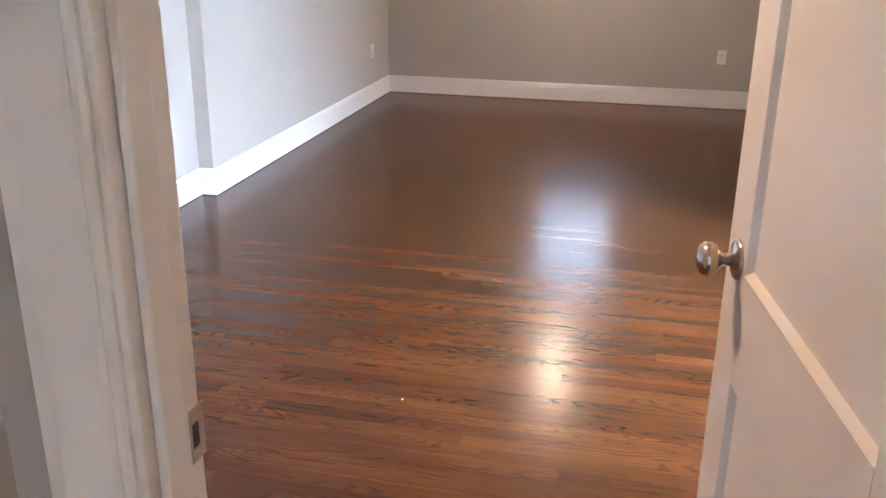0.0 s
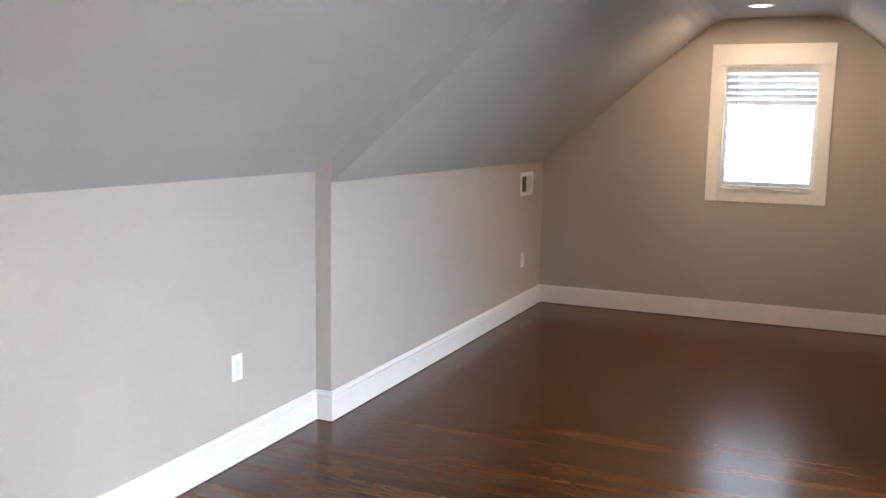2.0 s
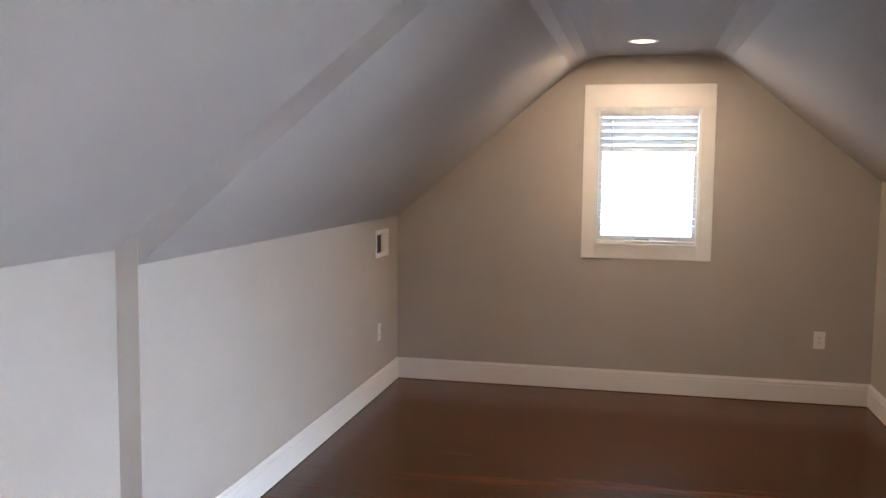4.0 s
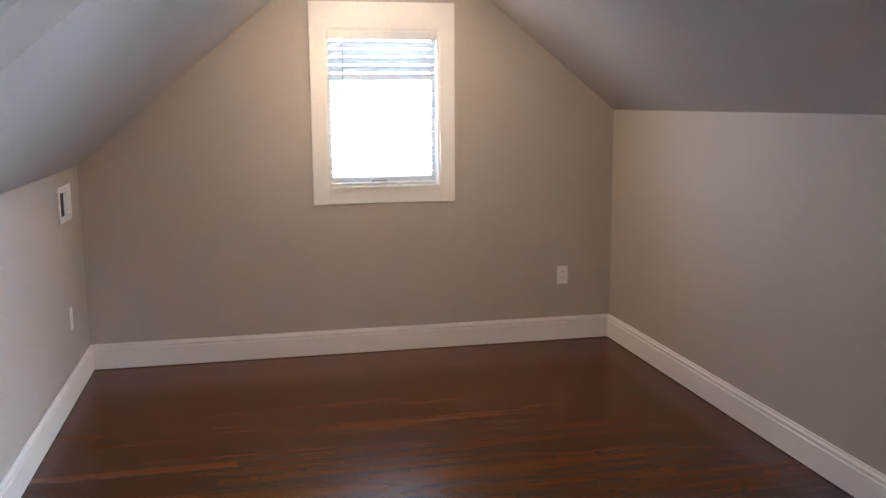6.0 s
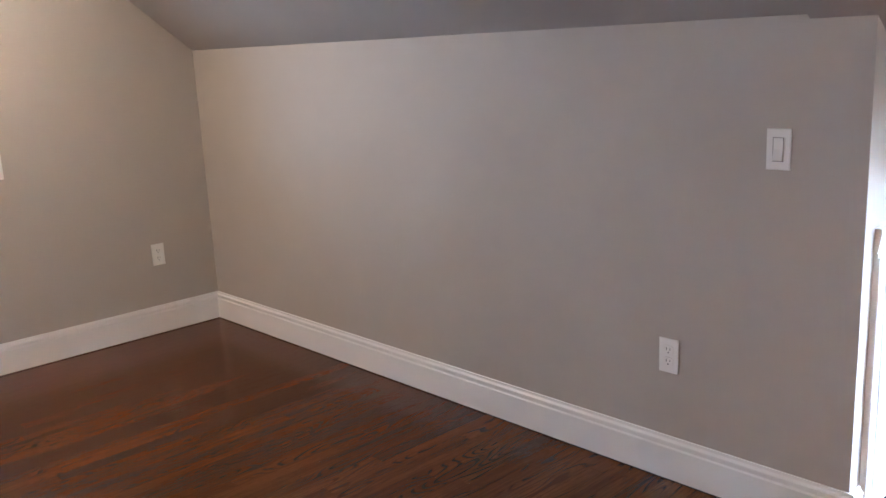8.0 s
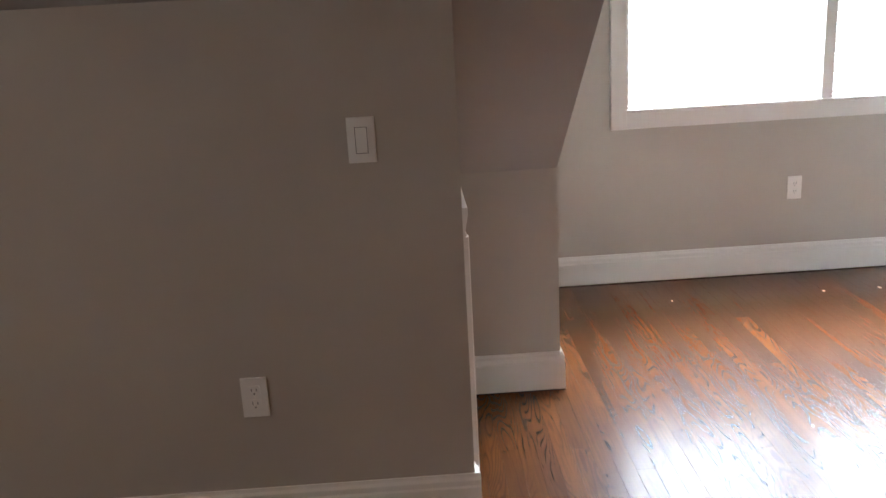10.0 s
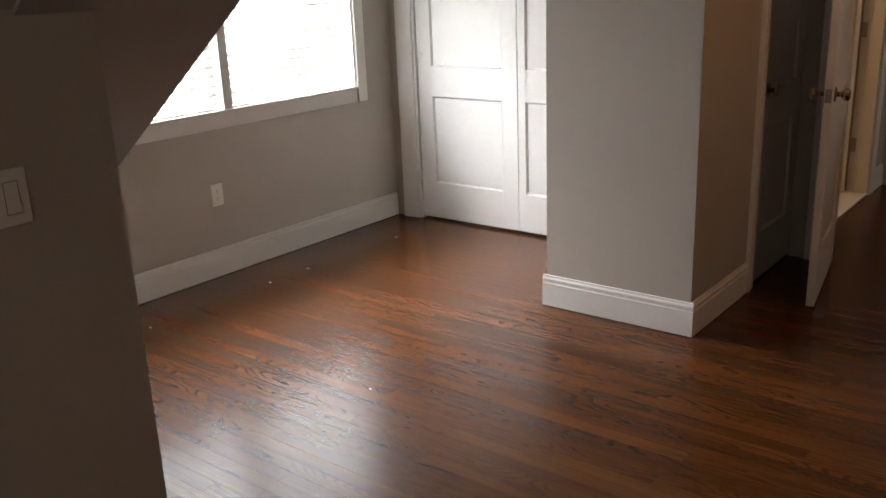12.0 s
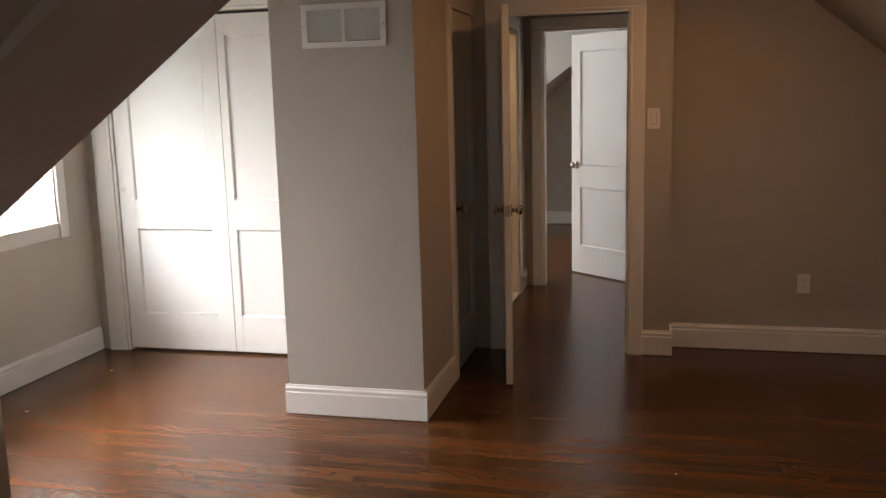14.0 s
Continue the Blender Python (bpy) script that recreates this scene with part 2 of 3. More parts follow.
structure("wall_hall_end", boxes((-0.3, -8.94, 0, 1.86, -8.82, 2.5), (2.605, -8.94, 0, 5.28, -8.82, 2.5), (1.86, -8.94, 2.02, 2.605, -8.82, 2.5)),
          WALL, "greige hallway end wall around a doorway", category="wall")
structure("wall_bathroom", boxes((4.5, -8.82, 0, 4.6, -7.3, 2.5)), WALL, "plain bathroom wall", category="wall")
structure("wall_far_room_south", boxes((-0.3, -12.45, 0, 5.28, -12.3, 2.7)), WALL, "grey gable wall of the far room", category="wall")
structure("wall_far_room_west", boxes((-0.3, -12.3, 0, -0.1, -8.94, 2.5)), WALL, "plain wall of the far room", category="wall")
structure("wall_far_room_east", boxes((5.10, -12.3, 0, 5.22, -10.85, 2.5), (5.10, -9.55, 0, 5.22, -8.94, 2.5), (5.10, -10.85, 0, 5.22, -9.55, 0.85),
                                      (5.10, -10.85, 1.95, 5.22, -9.55, 2.5)), WALL, "far room wall with a window opening", category="wall")


# ---- ceilings ----
def eased(points, radius):
    """Rounds the inner corners of a polyline."""
    out = [points[0]]
    for a, b, c in zip(points, points[1:], points[2:]):
        a, b, c = Vector(a), Vector(b), Vector(c)
        p, q = b + (a - b).normalized() * radius, b + (c - b).normalized() * radius
        out += [tuple(p.lerp(b, t).lerp(b.lerp(q, t), t)) for t in (0, 0.25, 0.5, 0.75, 1)]
    return out + [points[-1]]


def ceiling(name, pieces, label):
    bm = bmesh.new()
    for points, y0, y1, radius in pieces:
        low = eased(points, radius) if radius else list(points)
        prism(bm, low + [(x, z + 0.14) for x, z in reversed(low)], y0, y1, lambda u, v, w: (u, w, v))
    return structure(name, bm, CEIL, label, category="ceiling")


W_N, W_S = [(-0.12, 1.067), (1.307, 2.257)], [(-0.2, 1.123), (1.22, 2.257)]
STRIP = [(2.042, 2.259), (4.1, 0.735)]
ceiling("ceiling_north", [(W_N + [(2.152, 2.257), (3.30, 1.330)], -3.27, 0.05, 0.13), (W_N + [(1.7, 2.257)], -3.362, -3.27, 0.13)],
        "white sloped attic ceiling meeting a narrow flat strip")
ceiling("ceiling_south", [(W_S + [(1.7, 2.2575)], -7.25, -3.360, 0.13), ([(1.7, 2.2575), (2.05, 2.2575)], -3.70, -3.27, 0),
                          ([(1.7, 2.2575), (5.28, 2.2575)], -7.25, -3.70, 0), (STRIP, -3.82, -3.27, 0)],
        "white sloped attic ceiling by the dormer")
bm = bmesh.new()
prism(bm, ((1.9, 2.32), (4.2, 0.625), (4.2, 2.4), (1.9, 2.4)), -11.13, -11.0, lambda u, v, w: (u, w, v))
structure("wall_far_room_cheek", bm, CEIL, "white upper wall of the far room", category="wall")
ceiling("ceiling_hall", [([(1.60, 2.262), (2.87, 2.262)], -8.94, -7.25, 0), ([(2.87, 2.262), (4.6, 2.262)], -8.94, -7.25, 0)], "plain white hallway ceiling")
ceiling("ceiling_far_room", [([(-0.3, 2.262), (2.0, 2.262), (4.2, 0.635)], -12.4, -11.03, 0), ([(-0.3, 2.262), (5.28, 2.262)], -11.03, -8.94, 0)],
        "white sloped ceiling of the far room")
structure("wall_far_room_knee", boxes((3.9, -12.3, 0, 4.0, -11.1, 1.0), (3.9, -11.1, 0, 5.1, -11.0, 2.3)), WALL, "plain knee wall of the far room", category="wall")

# ---- ground outside ----
bm = bmesh.new()
box(bm, -900, -900, -5.2, 900, 900, -5.0)
structure("ground", bm, painted("outdoor_ground", (0.20, 0.20, 0.17), 0.9, 0.3, 0.25), "pale ground outside the house", category="ground")


# ---- trim ----
BASE = ((0, 0), (0.016, 0), (0.016, 0.108), (0.0125, 0.113), (0.0125, 0.119), (0.0145, 0.122), (0.0145, 0.130), (0.008, 0.137), (0.006, 0.146), (0, 0.146))


def baseboard(x0, y0, x1, y1, label="white painted baseboard with a moulded top"):
    """A moulded board along a wall; the room lies to the left of the way from the first point to the second."""
    a, b = Vector((x0, y0, 0)), Vector((x1, y1, 0))
    d = (b - a).normalized()
    out = Vector((-d.y, d.x, 0))
    bm = bmesh.new()
    prism(bm, BASE, 0, (b - a).length, lambda u, v, w: a + d * w + out * u + Vector((0, 0, v + 0.003)))
    ob = structure("baseboard", bm, TRIM, label, category="baseboard")
    # near-black strip stands in for the shadow line between board and floor
    gap = bmesh.new()
    prism(gap, ((0, 0), (0.0172, 0), (0.0172, 0.0035), (0, 0.0035)), 0, (b - a).length, lambda u, v, w: a + d * w + out * u + Vector((0, 0, v + 0.0005)))
    part("shadow_gap", gap, GAP, ob)
    return ob


for run in ((0, 0, 0, -3.365), (3.155, 0, 0, 0), (3.155, -3.456, 3.155, 0), (0.016, -3.365, -0.085, -3.365), (-0.085, -3.365, -0.085, -7.16),
            (3.971, -3.82, 3.971, -3.456), (3.215, -3.44, 3.155, -3.44), (3.971, -3.44, 3.70, -3.44), (5.13, -3.82, 3.955, -3.82),
            (5.13, -6.57, 5.13, -3.836), (2.750, -5.686, 3.472, -5.686), (2.766, -6.31, 2.766, -5.686), (3.456, -5.686, 3.456, -6.585),
            (1.614, -6.965, 1.785, -6.965), (1.63, -7.16, 1.63, -6.965), (-0.085, -7.16, 1.614, -7.16), (2.75, -7.67, 2.75, -7.06),
            (2.75, -8.80, 2.75, -8.55), (1.73, -7.06, 1.73, -8.82), (-0.1, -12.3, 5.1, -12.3)):
    baseboard(*run)

CASE = ((0, 0), (0, 0.010), (0.004, 0.013), (0.010, 0.013), (0.014, 0.009), (0.020, 0.011), (0.055, 0.017), (0.066, 0.019), (0.082, 0.019), (0.085, 0.016), (0.085, 0))


def casing(parent, inner, wall, out, along, z0, z1, width=0.085):
    """An upright moulded casing leg. inner: the edge at the opening; along: +1 or -1, the way from it; out: the wall's outward way; axis x or y by wall."""
    axis, place = wall
    bm = bmesh.new()
    k = width / 0.085

    def put(u, v, w):
        p, q = inner + along * u * k, place + out * v
        return (p, q, w) if axis == "x" else (q, p, w)

    prism(bm, CASE, z0, z1, put)
    return part("casing_leg", bm, TRIM, parent)


def head(parent, a, b, wall, out, z, height=0.085):
    axis, place = wall
    bm = bmesh.new()
    k = height / 0.085

    def put(u, v, w):
        q = place + out * v
        return (w, q, z + u * k) if axis == "x" else (q, w, z + u * k)

    prism(bm, CASE, a, b, put)
    return part("casing_head", bm, TRIM, parent)


def doorway(name, label, a, b, z, wall, out, sides=(1, 1)):
    ob = thing(name, label, "door frame", "", "structure")
    if sides[0]:
        casing(ob, a, wall, out, -1, 0, z)
    if sides[1]:
        casing(ob, b, wall, out, 1, 0, z)
    head(ob, a - 0.085 * sides[0], b + 0.085 * sides[1], wall, out, z)
    return ob


entry = doorway("door_frame_entry", "white moulded casing around the entry doorway", 1.867, 2.603, 1.983, ("x", -6.965), 1)
for inner, along in ((1.867, -1), (2.603, 1)):
    casing(entry, inner, ("x", -7.06), -1, along, 0, 1.983)
head(entry, 1.782, 2.688, ("x", -7.06), -1, 1.983)
part("jamb", boxes((1.857, -7.064, 0, 1.875, -6.961, 1.975)), TRIM, entry, "", 0.002)
part("jamb", boxes((2.595, -7.064, 0, 2.613, -6.961, 1.975)), TRIM, entry, "", 0.002)
part("jamb_head", boxes((1.857, -7.064, 1.975, 2.613, -6.961, 1.993)), TRIM, entry, "", 0.002)
part("door_stop", boxes((1.875, -7.045, 0, 1.886, -7.005, 1.964)), TRIM, entry, "", 0.003)
part("door_stop", boxes((2.584, -7.045, 0, 2.595, -7.005, 1.964)), TRIM, entry, "", 0.003)
strike = part("strike_plate", boxes((1.8735, -6.984, 0.905, 1.8765, -6.957, 0.965)), STEEL, entry, "brushed metal strike plate", 0.001)
part("latch_hole", boxes((1.8763, -6.981, 0.922, 1.8770, -6.969, 0.949)), SLOT, strike)

column_frame = doorway("door_frame_column_closet", "white casing around a narrow closet door", -6.965, -6.395, 1.98, ("y", 2.766), -1, (0, 1))
bath_frame = doorway("door_frame_bathroom", "white casing around the bathroom doorway", -8.47, -7.75, 2.0, ("y", 2.75), -1)
part("jamb", boxes((2.748, -8.472, 0, 2.874, -8.454, 2.0)), TRIM, bath_frame, "", 0.002)
part("jamb", boxes((2.748, -7.766, 0, 2.874, -7.748, 2.0)), TRIM, bath_frame, "", 0.002)
for z in (0.28, 1.0, 1.74):
    part("hinge", boxes((2.84, -8.455, z, 2.872, -8.450, z + 0.09)), STEEL, bath_frame, "dull metal hinge", 0.001)
part("threshold", boxes((2.745, -8.455, 0.001, 2.875, -7.765, 0.016)), TILE, bath_frame, "white marble threshold", 0.003)
far_frame = doorway("door_frame_far_room", "white casing around the far room doorway", 1.86, 2.605, 2.02, ("x", -8.82), 1)
part("jamb", boxes((2.590, -8.944, 0, 2.607, -8.816, 2.02)), TRIM, far_frame, "", 0.002)
part("jamb", boxes((1.858, -8.944, 0, 1.875, -8.816, 2.02)), TRIM, far_frame, "", 0.002)
part("jamb_head", boxes((1.858, -8.944, 2.005, 2.607, -8.816, 2.022)), TRIM, far_frame, "", 0.002)
closet_frame = thing("door_frame_closet", "white casing around the sliding closet doors", "door frame", "", "structure")
casing(closet_frame, 4.945, ("x", -6.585), 1, 1, 0, 2.05, 0.12)
part("jamb", boxes((4.928, -6.70, 0, 4.946, -6.583, 2.05)), TRIM, closet_frame, "", 0.002)
head(closet_frame, 3.473, 5.065, ("x", -6.585), 1, 2.05, 0.12)
part("track", boxes((3.474, -6.69, 2.028, 4.93, -6.60, 2.048)), GAP, closet_frame, "dark sliding door track")
knee_frame = thing("door_frame_knee", "white casing around the low knee door", "door frame", "", "structure")
casing(knee_frame, 3.30, ("x", -3.44), -1, -1, 0, 0.808, 0.08)
casing(knee_frame, 3.62, ("x", -3.44), -1, 1, 0, 0.808, 0.08)
head(knee_frame, 3.22, 3.70, ("x", -3.44), -1, 0.808, 0.08)


# ---- doors ----
def knob(parent, x, z, face, way):
    """A round knob on its rose; face: the y of the door's skin, way: +1 or -1 outward."""
    m = Matrix.Translation((x, face, z)) @ (Matrix.Rotation(radians(-90 * way), 4, "X"))
    bm = bmesh.new()
    turned(bm, ((0.010, 0.004), (0.011, 0.024), (0.015, 0.030), (0.022, 0.034), (0.0265, 0.042), (0.0265, 0.049), (0.023, 0.057), (0.015, 0.062), (0.004, 0.064)), m, 28)
    k = part("knob", bm, NICKEL, parent, "polished nickel knob", 0, True)
    bm = bmesh.new()
    turned(bm, ((0.0325, 0.0), (0.0325, 0.003), (0.029, 0.006), (0.016, 0.009), (0.011, 0.010)), m, 28)
    part("rose", bm, NICKEL, k, "", 0, True)
    return k


def panel_door(name, label, width, height, thick, panels, knobs=(), stile=0.105, knob_z=0.92, latch=False):
    """A leaf from x = 0 at the hinge to x = width, y from 0 to thick, z from 0; recessed flat panels (z0, z1)."""
    ob = thing(name, label, "door")
    rails, z = [], 0.0
    for z0, z1 in panels:
        rails.append((stile, 0, z, width - stile, thick, z0))
        z = z1
    rails.append((stile, 0, z, width - stile, thick, height))
    for x0 in (0, width - stile):
        part("stile", boxes((x0, 0, 0, x0 + stile, thick, height)), DOOR, ob, "", 0.0015)
    for r in rails:
        part("rail", boxes(r), DOOR, ob)
    for z0, z1 in panels:
        bm = bmesh.new()
        box(bm, stile, 0.011, z0, width - stile, thick - 0.011, z1)
        for y0, y1 in ((0.0005, 0.011), (thick - 0.0005, thick - 0.011)):
            for a, b, c, d in (((stile, z0), (width - stile, z0), (width - stile - 0.010, z0 + 0.010), (stile + 0.010, z0 + 0.010)),
                               ((stile, z1), (width - stile, z1), (width - stile - 0.010, z1 - 0.010), (stile + 0.010, z1 - 0.010)),
                               ((stile, z0), (stile, z1), (stile + 0.010, z1 - 0.010), (stile + 0.010, z0 + 0.010)),
                               ((width - stile, z0), (width - stile, z1), (width - stile - 0.010, z1 - 0.010), (width - stile - 0.010, z0 + 0.010))):
                q = [bm.verts.new((p[0], y, p[1])) for p, y in ((a, y0), (b, y0), (c, y1), (d, y1))]
                bm.faces.new(q)
        part("panel", bm, DOOR, ob)
    for way in knobs:
        knob(ob, width - 0.062, knob_z, thick if way > 0 else 0, way)
    if latch:
        lp = part("latch_plate", boxes((width - 0.0002, thick / 2 - 0.0125, knob_z - 0.028, width + 0.0015, thick / 2 + 0.0125, knob_z + 0.028)), STEEL, ob, "brushed metal latch plate")
        part("latch_bolt", boxes((width, thick / 2 - 0.007, knob_z - 0.008, width + 0.010, thick / 2 + 0.007, knob_z + 0.008)), STEEL, lp, "", 0.002)
    return ob


def hinge_at(ob, x, y, z, direction):
    """Stands a leaf with its hinge at the place, its width along the direction in degrees."""
    ob.matrix_basis = pose(x, y, z, 0, 0, direction)
    return ob


TWO = ((0.235, 0.735), (0.915, 1.855))
door = panel_door("entry_door", "white two-panel door standing open into the room", 0.715, 1.955, 0.035, TWO, (1, -1), 0.105, 0.925, True)
for z in (0.22, 0.95, 1.70):
    part("hinge", boxes((-0.004, -0.004, z, 0.003, 0.030, z + 0.09)), STEEL, door, "dull metal hinge")
hinge_at(door, 2.585, -6.957, 0.012, 99.3)
leaf = panel_door("column_closet_door", "closed narrow white closet door in the column", 0.56, 1.965, 0.035, TWO, (1,), 0.095, 0.91)
hinge_at(leaf, 2.806, -6.962, 0.012, 90.0)
far_door = panel_door("far_room_door", "white two-panel door standing half open", 0.70, 1.99, 0.035, TWO, (1, -1), 0.10, 0.92, True)
hinge_at(far_door, 1.875, -8.965, 0.012, -40.0)
bath_door = panel_door("bathroom_door", "white bathroom door swung fully inward", 0.67, 1.96, 0.035, TWO, (1,), 0.10, 0.92)
hinge_at(bath_door, 2.88, -8.452, 0.016, 4.0)
knee = panel_door("knee_door", "small white access door with a round white knob", 0.30, 0.785, 0.032, ((0.10, 0.69),), (), 0.06)
hinge_at(knee, 3.31, -3.43, 0.012, 0)
bm = bmesh.new()
turned(bm, ((0.008, 0), (0.008, 0.014), (0.015, 0.020), (0.016, 0.028), (0.010, 0.034), (0.003, 0.035)), pose(0.27, 0, 0.50, 90, 0, 0), 20)
part("knob", bm, PLASTIC, knee, "round white knob", 0, True)
CLOSET = ((0.222, 0.757), (0.932, 1.894))
for x, y, label in ((4.207, -6.628, "front"), (3.488, -6.631, "rear")):
    slab = panel_door("sliding_closet_door", "white two-panel sliding closet door, closed", 0.718, 2.012, 0.032, CLOSET, (), 0.105 if label == "front" else 0.050)
    tagged(slab, "", "", "sliding closet doors")
    slab.matrix_basis = pose(x, y - 0.0, 0.016)
    bm = bmesh.new()
    px = 0.69 if label == "front" else 0.04
    turned(bm, ((0.017, 0.0), (0.017, 0.002), (0.014, 0.003), (0.012, 0.001)), Matrix.Translation((px, 0.032, 1.0)) @ Matrix.Rotation(radians(-90), 4, "X"), 20)
    part("finger_pull", bm, GRILLE, slab, "round white finger pull", 0, True)


# ---- windows ----
def window(name, label, width, height, lights, m, head_h, side, apron, rail=0.028, crank=False):
    """A cased window in the local x-z plane, facing -y; x from 0 to width, z from 0 to height at the opening."""
    ob = thing(name, label, "window", "", "structure")
    ob.matrix_basis = m
    for x0 in (-side, width):
        part("casing_leg", boxes((x0, -0.020, -apron, x0 + side, 0, height)), TRIM, ob, "", 0.003)
    part("casing_head", boxes((-side, -0.021, height, width + side, 0, height + head_h)), TRIM, ob, "", 0.003)
    part("apron", boxes((0, -0.007, -apron, width, 0, -0.004)), TRIM, ob, "", 0.003)
    part("window_sill", boxes((0, -0.016, -0.004, width, 0.12, 0.012)), TRIM, ob, "", 0.003)
    for x0, x1 in ((0, 0.012), (width - 0.012, width)):
        part("jamb", boxes((x0, -0.004, 0.012, x1, 0.13, height)), TRIM, ob)
    part("jamb_head", boxes((0.012, -0.004, height - 0.012, width - 0.012, 0.13, height)), TRIM, ob)
    span = (width - 0.055 * (lights - 1)) / lights
    for i in range(lights):
        x0 = i * (span + 0.055) + 0.012
        x1 = x0 + span - 0.024
        f = part("window_frame", boxes((x0, 0.075, 0.012, x0 + 0.024, 0.115, height - 0.012), (x1 - 0.024, 0.075, 0.012, x1, 0.115, height - 0.012),
                                       (x0 + 0.024, 0.075, 0.012, x1 - 0.024, 0.115, 0.012 + rail), (x0 + 0.024, 0.075, height - 0.052, x1 - 0.024, 0.115, height - 0.012)), TRIM, ob)
        pane = part("pane", boxes((x0 + 0.022, 0.093, 0.010 + rail, x1 - 0.022, 0.097, height - 0.05)), GLASS, f)
        pane.visible_shadow = False
        if i:
            part("mullion", boxes((x0 - 0.012 - 0.055, -0.010, 0.012, x0 - 0.012, 0.12, height - 0.012)), TRIM, ob, "", 0.003)
    if crank:
        part("crank_handle", boxes((width * 0.40, 0.060, 0.030, width * 0.40 + 0.09, 0.076, 0.044), (width * 0.40 + 0.075, 0.045, 0.028, width * 0.40 + 0.09, 0.062, 0.046)), STEEL, ob, "metal crank handle", 0.002)
    return ob


def blind(name, label, width, height, m, tilt, rest, wand):
    ob = thing(name, label, "window blind", "white slat blinds")
    ob.matrix_basis = m
    part("headrail", boxes((0, -0.026, height - 0.045, width, 0.028, height)), SLAT, ob, "", 0.002)
    bm = bmesh.new()
    prism(bm, ((-0.024, 0), (-0.012, 0.0022), (0, 0.003), (0.012, 0.0022), (0.024, 0), (0.024, 0.0028), (0.012, 0.005), (0, 0.0058), (-0.012, 0.005), (-0.024, 0.0028)),
          0.004, width - 0.004, lambda u, v, w: (w, u, v))
    data = mesh_of("slat", bm, SLAT)
    z = height - 0.075
    while z > 0.03:
        s = new("slat", data)
        s.parent = ob
        s.matrix_basis = pose(0, 0, z, tilt if z > height - 0.30 else rest)
        z -= 0.0465
    part("bottom_rail", boxes((0.003, -0.025, 0.004, width - 0.003, 0.025, 0.020)), SLAT, ob, "", 0.003)
    for x in (width * 0.16, width * 0.84):
        part("ladder_cord", boxes((x, -0.027, 0.02, x + 0.0016, -0.0254, height - 0.04), (x, 0.0254, 0.02, x + 0.0016, 0.027, height - 0.04)), CORD, ob)
    bm = bmesh.new()
    turned(bm, ((0.0035, 0), (0.0035, 0.36), (0.002, 0.37)), pose(width * wand, -0.036, height - 0.44), 8)
    part("tilt_wand", bm, CORD, ob, "thin translucent tilt wand", 0, True)
    return ob


window("window_1", "white-cased casement window in the gable wall", 0.671, 0.921, 1, pose(1.378, 0, 0.999), 0.15, 0.088, 0.088, 0.05, True)
blind("window_blind", "white slat blind lowered with its slats open", 0.640, 0.895, pose(1.394, 0.036, 1.013), -48, 3, 0.135)
EAST = Matrix.Translation((5.13, -4.345, 0.845)) @ Matrix.Rotation(radians(-90), 4, "Z")
window("window_2", "white-cased double window filling the dormer wall", 1.92, 1.085, 2, EAST, 0.10, 0.075, 0.08)
for off in (0.016, 0.991):
    blind("window_blind", "white slat blind lowered with its slats open", 0.90, 1.055, EAST @ Matrix.Translation((off, 0.036, 0.002)), 50, 50, 0.08)
FAR_EAST = Matrix.Translation((5.10, -9.55, 0.85)) @ Matrix.Rotation(radians(-90), 4, "Z")
window("window_3", "white-cased window of the far room", 1.30, 1.10, 1, FAR_EAST, 0.09, 0.075, 0.08)


# ---- electrical plates, grilles, lamp ----
def plate(ob, w=0.070, h=0.114):
    part("cover_plate", boxes((-w / 2, -0.0055, -h / 2, w / 2, 0, h / 2)), PLASTIC, ob, "", 0.0022)


outlet = thing("wall_outlet", "white double wall outlet low on the wall", "outlet", "wall outlets")
plate(outlet)
for z in (-0.0195, 0.0195):
    bm = bmesh.new()
    prism(bm, ((-0.017, -0.010), (-0.012, -0.0145), (0.012, -0.0145), (0.017, -0.010), (0.017, 0.010), (0.012, 0.0145), (-0.012, 0.0145), (-0.017, 0.010)),
          -0.0072, -0.005, lambda u, v, w, z=z: (u, w, v + z))
    r = part("receptacle", bm, PLASTIC, outlet)
    part("slots", boxes((-0.0075, -0.0076, z - 0.001, -0.0055, -0.0071, z + 0.008), (0.0055, -0.0076, z, 0.0075, -0.0071, z + 0.007), (-0.002, -0.0076, z - 0.010, 0.002, -0.0071, z - 0.006)), SLOT, r)
bm = bmesh.new()
turned(bm, ((0.003, 0), (0.003, 0.001), (0.001, 0.0014)), pose(0, -0.0054, 0, 90), 12)
part("screw", bm, PLASTIC, outlet)
outlet.matrix_basis = pose(2.833, 0, 0.420)
copy_thing(outlet, pose(0, -0.475, 0.415, 0, 0, 90))
copy_thing(outlet, pose(-0.085, -3.995, 0.415, 0, 0, 90))
copy_thing(outlet, pose(3.155, -2.863, 0.422, 0, 0, -90))
copy_thing(outlet, pose(5.13, -5.176, 0.431, 0, 0, -90))
copy_thing(outlet, pose(0.881, -7.16, 0.407, 0, 0, 180))
switch = thing("light_switch", "white rocker light switch on the wall", "light switch", "light switches")
plate(switch)
part("bezel", boxes((-0.0175, -0.0068, -0.034, 0.0175, -0.005, 0.034)), PLASTIC, switch, "", 0.0006)
bm = bmesh.new()
prism(bm, ((-0.0066, -0.031), (-0.0120, -0.031), (-0.0075, 0.0), (-0.0080, 0.031), (-0.0066, 0.031)), -0.0135, 0.0135, lambda u, v, w: (w, u, v))
part("rocker", bm, PLASTIC, switch)
